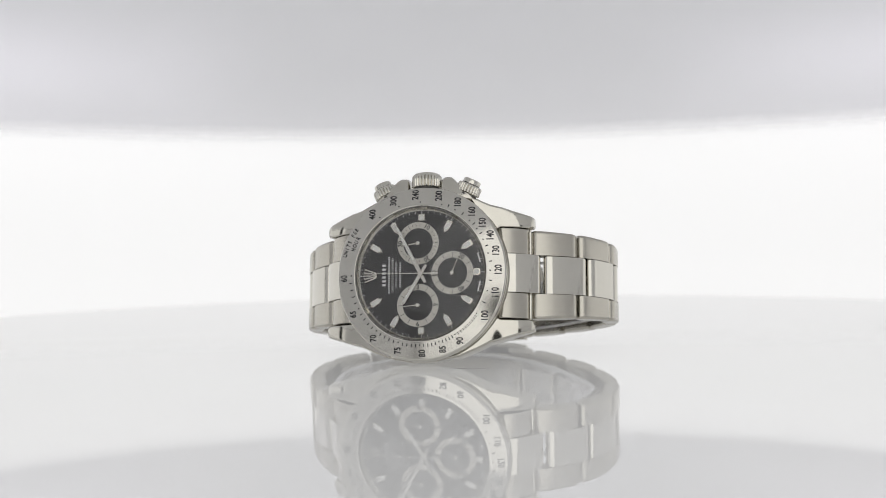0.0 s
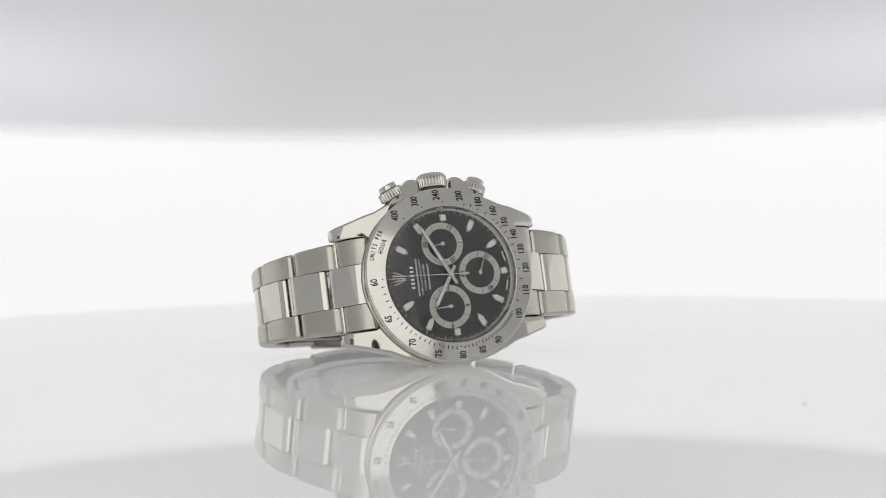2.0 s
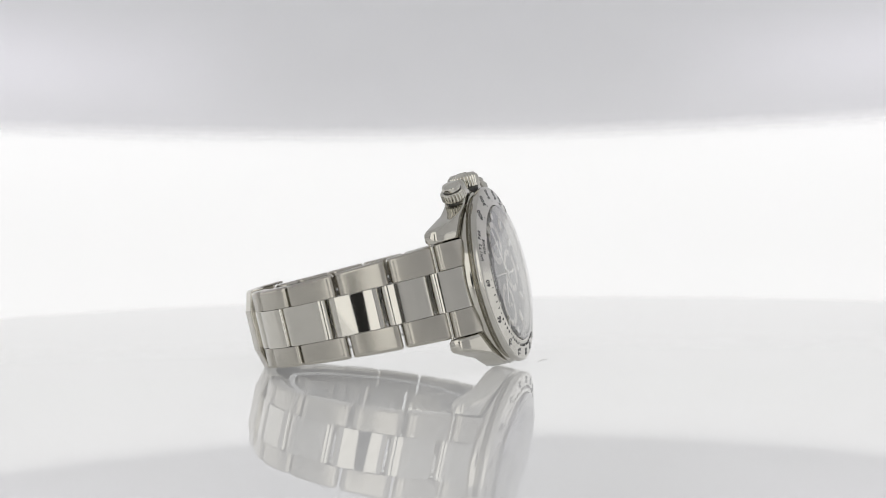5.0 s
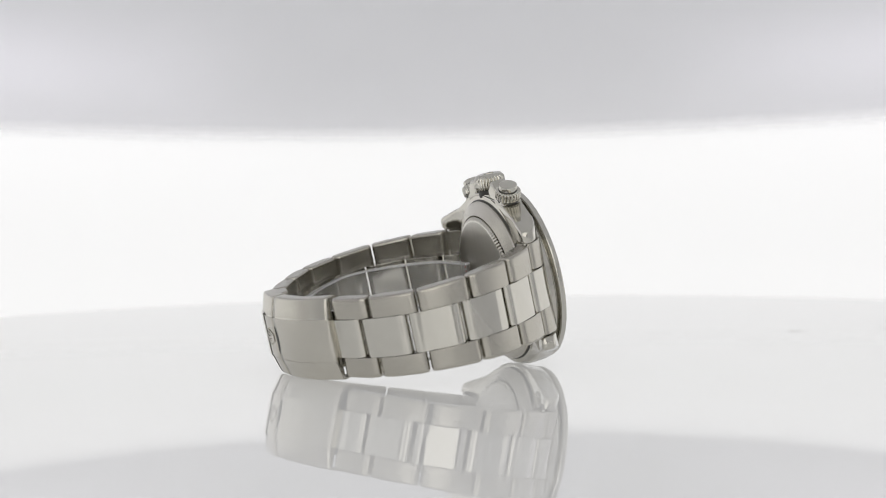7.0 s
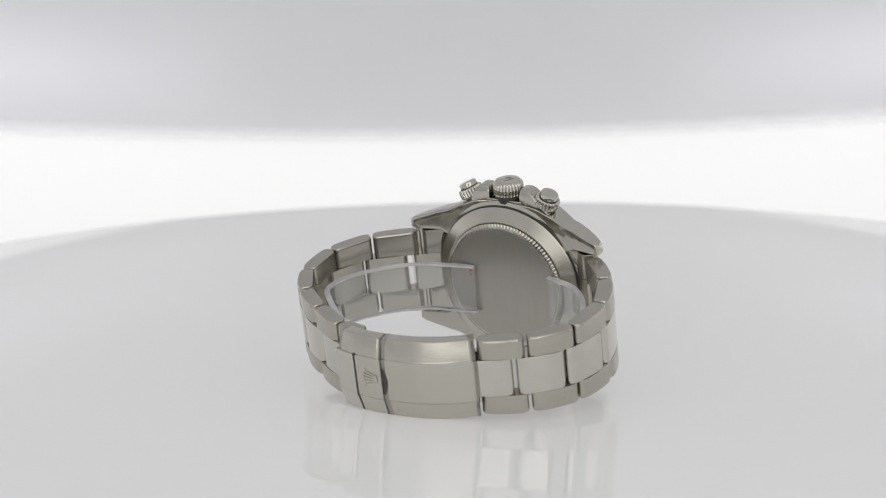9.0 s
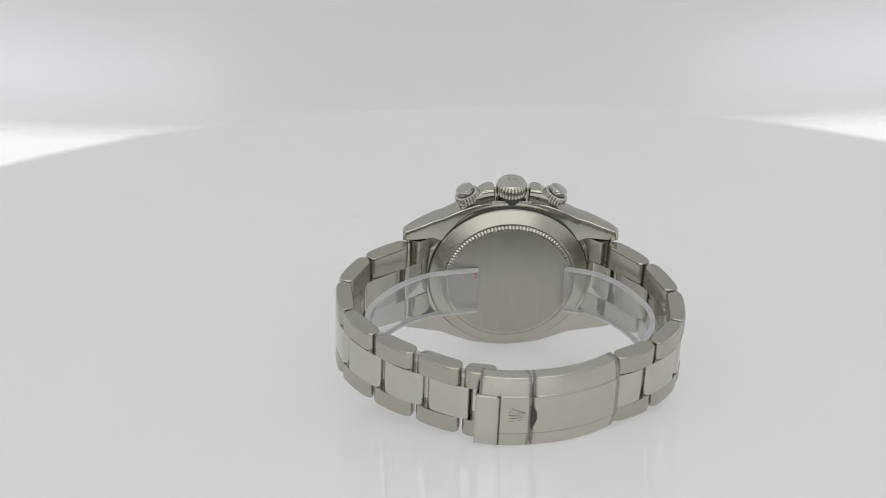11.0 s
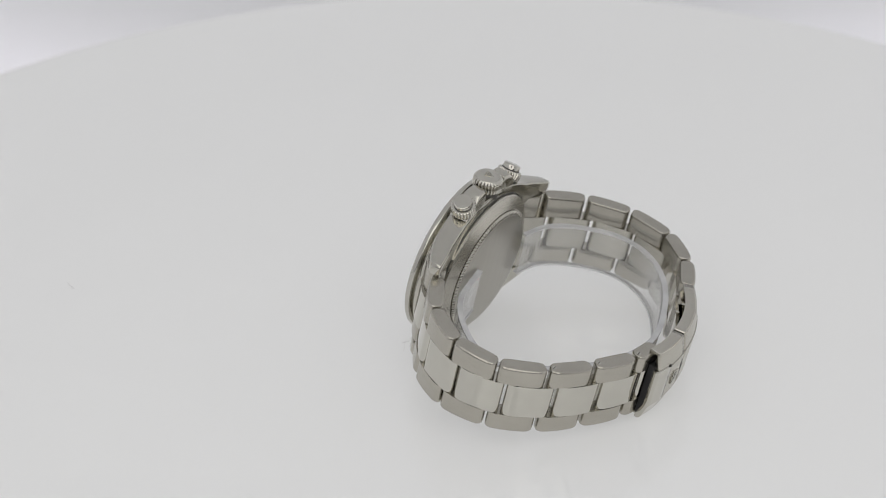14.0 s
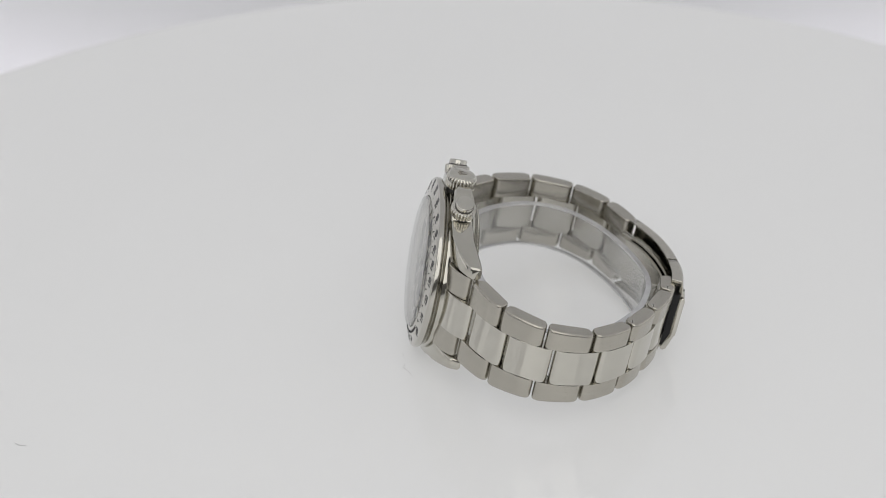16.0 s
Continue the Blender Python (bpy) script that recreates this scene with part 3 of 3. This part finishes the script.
def link_section(length, h, r, crown=0.12):
    """Side view of a link: along t, outward n (0 is its outer face), broad round ends and a gently arched face."""
    pts = []
    for cx, a0, a1 in ((r, 180, 90), (length - r, 90, 0)):
        for k in range(6):
            a = radians(a0 + (a1 - a0) * k / 5)
            pts.append((cx + r * math.cos(a), -r * 0.8 + r * 0.8 * math.sin(a)))
        if a0 == 180:
            for k in range(1, 5):
                pts.append((r + (length - 2 * r) * k / 5, 0.0))
    q = r * 0.55
    for cx, a0, a1 in ((length - q, 0, -90), (q, -90, -180)):
        for k in range(4):
            a = radians(a0 + (a1 - a0) * k / 3)
            pts.append((cx + q * math.cos(a), -h + q + q * math.sin(a)))
    lean = 0.95 / h
    pts = [(t - (2 * t / length - 1) * lean * max(-n - 0.6, 0), n) for t, n in pts]
    return [(t, n + (crown * (1 - (2 * t / length - 1) ** 2) + 0.2 if n > -h / 2 else 0)) for t, n in pts]


def link_piece(p, q, outside, za, zb, h=3.0, r=1.7, soft=(0.10, 0.70), crown=0.5):
    """A link between outer points p and q (mm). za, zb: its edges in z at p and at q; soft: how round those two edges are."""
    t = (q - p)
    length = t.length
    t.normalize()
    n = Vector((t.y, -t.x, 0)) * outside
    prof = link_section(length, h, r, crown)
    bm = bmesh.new()
    secs = []
    way = 1 if za[1] > za[0] else -1
    arcs = [(0, a) for a in (0, 30, 60, 90)] + [(1, a) for a in (90, 60, 30, 0)]
    for k, a in arcs:
        # edges turned in a quarter round
        d, dz = soft[k] * (1 - math.sin(radians(a))), soft[k] * (1 - math.cos(radians(a)))
        ring = []
        for u, v in prof:
            z = za[k] + (zb[k] - za[k]) * u / length + dz * way * (1 if k == 0 else -1)
            uu = length / 2 + (u - length / 2) * (1 - 1.1 * d / length)
            pt = p + t * uu + n * (-h / 2 + (v + h / 2) * (1 - d / h))
            ring.append((pt.x * MM, pt.y * MM, z * MM))
        secs.append(ring)
    return rings(bm, secs)


def width_at(s, total):
    """Half width of the bracelet and of its centre links, s mm from the lug."""
    k = min(max(s / total, 0), 1)
    return 10.0 - 1.45 * min(k * 1.7, 1.0) - 0.25 * k * k, 4.35 - 0.3 * k


def bracelet_half(watch, points, outside, sag, count, screws):
    line = spline(points)
    marks = line[2]
    start, gap = marks[2], 0.30
    total = 56.0
    cuts = marks[2:2 + count + 1]
    shift = 2.7

    def drop(s):
        return sag * max(s - start, 0) / total

    # end link between the lugs
    s0 = marks[0]
    p, q = on_line(line, s0), on_line(line, cuts[0] - gap)
    for sz in (-1, 1):
        rounded("end_link", link_piece(p, q, outside, (sz * 4.4, sz * 10.05), (sz * 4.4, sz * 10.05), 3.2, 1.0, (0.1, 0.2), 0.7), BRUSHED, watch, "brushed steel end link")
    q = on_line(line, cuts[0] + shift - gap)
    rounded("end_link_centre", link_piece(p + Vector((0, -0.1, 0)), q, outside, (-4.35, 4.35), (-4.3, 4.3), 3.2, 1.2, (0.12, 0.12), 1.0), POLISHED, watch, "polished steel end link centre")
    for i, (a, b) in enumerate(zip(cuts, cuts[1:])):
        last = i == count - 1
        wa, ca = width_at(a - start, total)
        wb, cb = width_at(b - start, total)
        p, q = on_line(line, a + gap), on_line(line, b - gap)
        for sz in (-1, 1):
            rounded("outer_link", link_piece(p, q, outside, (sz * ca + drop(a), sz * wa + drop(a)), (sz * cb + drop(b), sz * wb + drop(b))), BRUSHED, watch, "brushed steel outer link")
        a2, b2 = a + shift, b + shift
        p, q = on_line(line, a2 + gap), on_line(line, b2 - gap)
        wa, ca = width_at(a2 - start, total)
        wb, cb = width_at(b2 - start, total)
        rounded("centre_link", link_piece(p, q, outside, (-ca + 0.06 + drop(a2), ca - 0.06 + drop(a2)), (-cb + 0.06 + drop(b2), cb - 0.06 + drop(b2)), 3.0, 1.7, (0.10, 0.10)), POLISHED, watch, "polished steel centre link")
        # pivot pin between the links
        mid = on_line(line, a + shift * 0.5)
        t = (on_line(line, a + shift) - on_line(line, a)).normalized()
        n = Vector((t.y, -t.x, 0)) * outside
        c = mid - n * 1.5
        w = width_at(a - start, total)[0]
        bm = lathe([(0, -w + 0.7), (0.4, -w + 0.7), (0.4, w - 0.7), (0, w - 0.7)], 10, axis="z")
        pin = part("pivot_pin", bm, POLISHED, watch)
        pin.location = (c.x * MM, c.y * MM, drop(a) * MM)
        if i in screws:
            bm = lathe([(0, 0.05), (0.42, 0.05), (0.52, 0.0), (0.52, -0.2)], 16, axis="z")
            sc = part("screw_head", bm, POLISHED, watch, "small slotted screw head")
            # the slot's shade as a dark bar laid on the head
            part("slot", rings(bmesh.new(), [[(sx * 0.5 * MM, sy * 0.10 * MM, z * MM) for sx, sy in ((-1, -1), (1, -1), (1, 1), (-1, 1))] for z in (0.03, 0.06)]), SHADOW_GAP, sc, smooth=0)
            sc.location = (c.x * MM, c.y * MM, (w + drop(a) - 0.02) * MM)


CLASP = [(-19.2, 52.3), (-13.9, 55.6), (-7.6, 57.9), (-0.6, 59.0), (5.0, 59.1), (11.0, 58.1)]


def ribbon(line, s0, s1, section, outside=-1, n=14, lift=(0.0, 0.0)):
    """Carry a section of (z, n) points along the line from s0 to s1; n is outward; lift raises its two ends in z."""
    bm = bmesh.new()
    secs = []
    for i in range(n + 1):
        s = s0 + (s1 - s0) * i / n
        p = on_line(line, s)
        t = (on_line(line, s + 0.1) - on_line(line, s - 0.1)).normalized()
        d = Vector((t.y, -t.x, 0)) * outside
        up = lift[0] + (lift[1] - lift[0]) * i / n
        secs.append([((p + d * v).x * MM, (p + d * v).y * MM, (z + up) * MM) for z, v in section])
    return rings(bm, secs)


def watch_clasp(watch):
    line = spline(CLASP)
    m = line[2]
    end = line[1][-1]

    def cover(w, c):
        return [(-w + 0.5, -1.5), (-w + 0.5, -3.7), (-w, -3.7), (-w, -1.5), (-w + 0.3, -1.1), (-c - 0.25, -0.12), (-c, -0.16), (-c + 0.14, 0.12), (c - 0.14, 0.12), (c, -0.16), (c + 0.25, -0.12), (w - 0.3, -1.1), (w, -1.5), (w, -3.7), (w - 0.5, -3.7), (w - 0.5, -1.5)]
    OUT, UP = -1, (0.41, 0.41)
    split = m[3]
    c = rounded("clasp", ribbon(line, 0, split - 0.12, cover(8.75, 4.6), OUT, lift=UP), CLASP_STEEL, watch, "brushed steel folding clasp, closed")
    rounded("flip_lock", ribbon(line, split + 0.12, end - 0.7, cover(8.75, 4.6), OUT, 10, UP), CLASP_STEEL, c, "brushed steel safety catch")
    # hinged end of the catch, a raised plate, with a dark strip before it for the gap's shade
    rounded("flap", ribbon(line, end - 4.9, end, [(-8.83, -2.2), (-8.83, -1.5), (-8.5, -1.0), (-4.95, 0.0), (-4.6, 0.3), (4.4, 0.3), (4.75, 0.05), (4.75, -0.9), (-4.6, -0.9), (-8.4, -2.2)], OUT, 6, UP), POLISHED, c, "polished hinged end of the catch")
    part("joint_shade", ribbon(line, end - 5.25, end - 4.9, [(-8.79, -2.2), (-8.79, -1.46), (-8.47, -1.04), (-4.95, -0.06), (-4.6, 0.22), (4.75, 0.22), (4.9, 0.0), (4.9, -0.6), (-4.6, -0.6), (-8.4, -2.1)], OUT, 1, UP), SHADOW_GAP, c, "dark strip for the gap's shade before the hinged end", smooth=0)
    # dark crescent painting the shade of the thumb notch in the cover's edge
    s = split - 0.9
    p = on_line(line, s)
    t = (on_line(line, s + 0.1) - on_line(line, s - 0.1)).normalized()
    d = Vector((t.y, -t.x, 0)) * OUT
    notch = part("thumb_notch_shade", slab([(-1.15 * math.sin(math.pi * k / 12) + 0.86, -3.0 + 0.5 * k) for k in range(13)], -0.15, -0.02), SHADOW_GAP, c, "dark crescent for the thumb notch's shade", smooth=0)
    notch.matrix_basis = Matrix.Translation(p * MM) @ Matrix((t, d * -1, Vector((0, 0, 1)))).transposed().to_4x4()
    # badge on the catch
    s = split + 2.9
    p = on_line(line, s)
    t = (on_line(line, s + 0.1) - on_line(line, s - 0.1)).normalized()
    d = Vector((t.y, -t.x, 0)) * OUT
    z = Vector((0, 0, 1))
    basis = Matrix((t * -1, d * -1, z)).transposed().to_4x4()
    badge = emblem(c, CASE, Matrix.Translation((p + d * 0.18 + z * 0.4) * MM) @ basis, 1.75)
    badge.scale = (1, 0.8, 1)
    # solid black block under the hinged end, standing for the shade inside
    part("catch_shade", ribbon(line, end - 4.4, end - 0.25, [(-7.9, -2.5), (-7.9, -1.0), (5.6, -1.0), (5.6, -2.5)], OUT, 4, UP), DARK, c, "black block put in as the shade under the catch", smooth=0)
    # folded blades under the cover
    for k, (off, w) in enumerate(((-3.3, 6.0), (-4.4, 4.8))):
        part("blade", ribbon(line, -2 + k * 3, end - 4 - k * 3, [(-w, off - 0.35), (-w, off + 0.35), (w, off + 0.35), (w, off - 0.35)], OUT, 12), POLISHED, c, "folded steel clasp blade")


def wristwatch():
    w = new("wristwatch")
    tagged(w, "steel chronograph wristwatch with black dial lying on its side", "wristwatch")
    watch_case(w)
    watch_spring_bars(w)
    watch_bezel(w)
    watch_dial(w)
    watch_crystal(w)
    watch_back(w)
    watch_crown(w)
    watch_pushers(w)
    bracelet_half(w, HALF_12, -1, SAG_12, 5, ())
    bracelet_half(w, HALF_6, 1, SAG_6, 7, (4, 5, 6))
    watch_clasp(w)
    return w


def protective_film():
    """Clear plastic strip lining the bracelet, its two ends resting on the case back."""
    pts = [(-12.3, 10.9), (-15.6, 11.6), (-20.0, 13.4), (-25.0, 18.5), (-29.0, 27.0), (-28.2, 35.0), (-22.8, 42.2), (-13.0, 48.0), (0, 51.5), (12, 48.8), (20.5, 43.6), (28.0, 37.0), (32.0, 31.8), (31.2, 25.0), (25.5, 17.5), (19.0, 13.0), (13.0, 11.6), (7.0, 10.6)]
    line = spline(pts, 10)
    DROP = (-1.2, -1.6)
    f = new("protective_film")
    tagged(f, "clear plastic protective strip lining the inside of the bracelet", "plastic film")
    part("strip", ribbon(line, 0, line[1][-1], [(-5.28, -0.4), (-5.28, 0.4), (5.28, 0.4), (5.28, -0.4)], 1, 90, DROP), FILM, f)
    for z in (-1, 1):
        part("edge", ribbon(line, 0, line[1][-1], [(z * 5.3, -0.62), (z * 5.3, 0.62), (z * 5.7, 0.62), (z * 5.7, -0.62)], 1, 90, DROP), FROSTED, f, "frosted cut edge")
    for z in (2.0, 3.0):
        part("printed_mark", slab([(7.3, z), (8.1, z), (8.1, z + 0.35), (7.3, z + 0.35)], 10.95, 11.0), RED, f, "tiny red print", smooth=0)
    return f


def fibre(points, radius=0.05):
    """A fine hair lying on the plate; points in mm."""
    line = spline(points, 8)
    bm = bmesh.new()
    secs = []
    for p in line[0]:
        secs.append([((p.x + radius * math.cos(a)) * MM, p.y * MM, (radius * 1.2 + radius * math.sin(a)) * MM) for a in (0.5, 2.6, 4.7)])
    rings(bm, secs)
    return tagged(finish("fibre", bm, HAIR), "fine grey hair lying on the plate", "fibre", "fibres on the plate")


floor_and_column()
tent = light_tent()
plate = turntable()
watch = wristwatch()
film_strip = protective_film()
fibres = [fibre([(-1.1, -15.9), (1.5, -15.4), (3.8, -15.3), (5.4, -16.1)], 0.027), fibre([(5.0, -15.6), (6.8, -14.2), (8.8, -13.6)], 0.027), fibre([(31.4, -99.2), (32.3, -98.0), (32.4, -96.5)], 0.05)]

# the watch on the plate, with the plate's mark to the front
REST = Matrix(((0.99685, -0.05879, -0.05336, -0.00801), (0.06867, 0.97576, 0.20778, -0.01032), (0.03986, -0.21079, 0.97671, 0.02035), (0, 0, 0, 1)))


def motions():
    turns = [k * 0.5 for k in range(33)]
    spin = [(t, Matrix.Rotation(radians(-18.93 + 18.04 * t), 4, "Z")) for t in turns]
    walk(plate, spin)
    walk(watch, [(t, m @ REST) for t, m in spin])
    walk(film_strip, [(t, m @ REST) for t, m in spin])
    for f in fibres:
        walk(f, spin)
    walk(tent, [(t, arm(e)) for t, e in RISE])


motions()
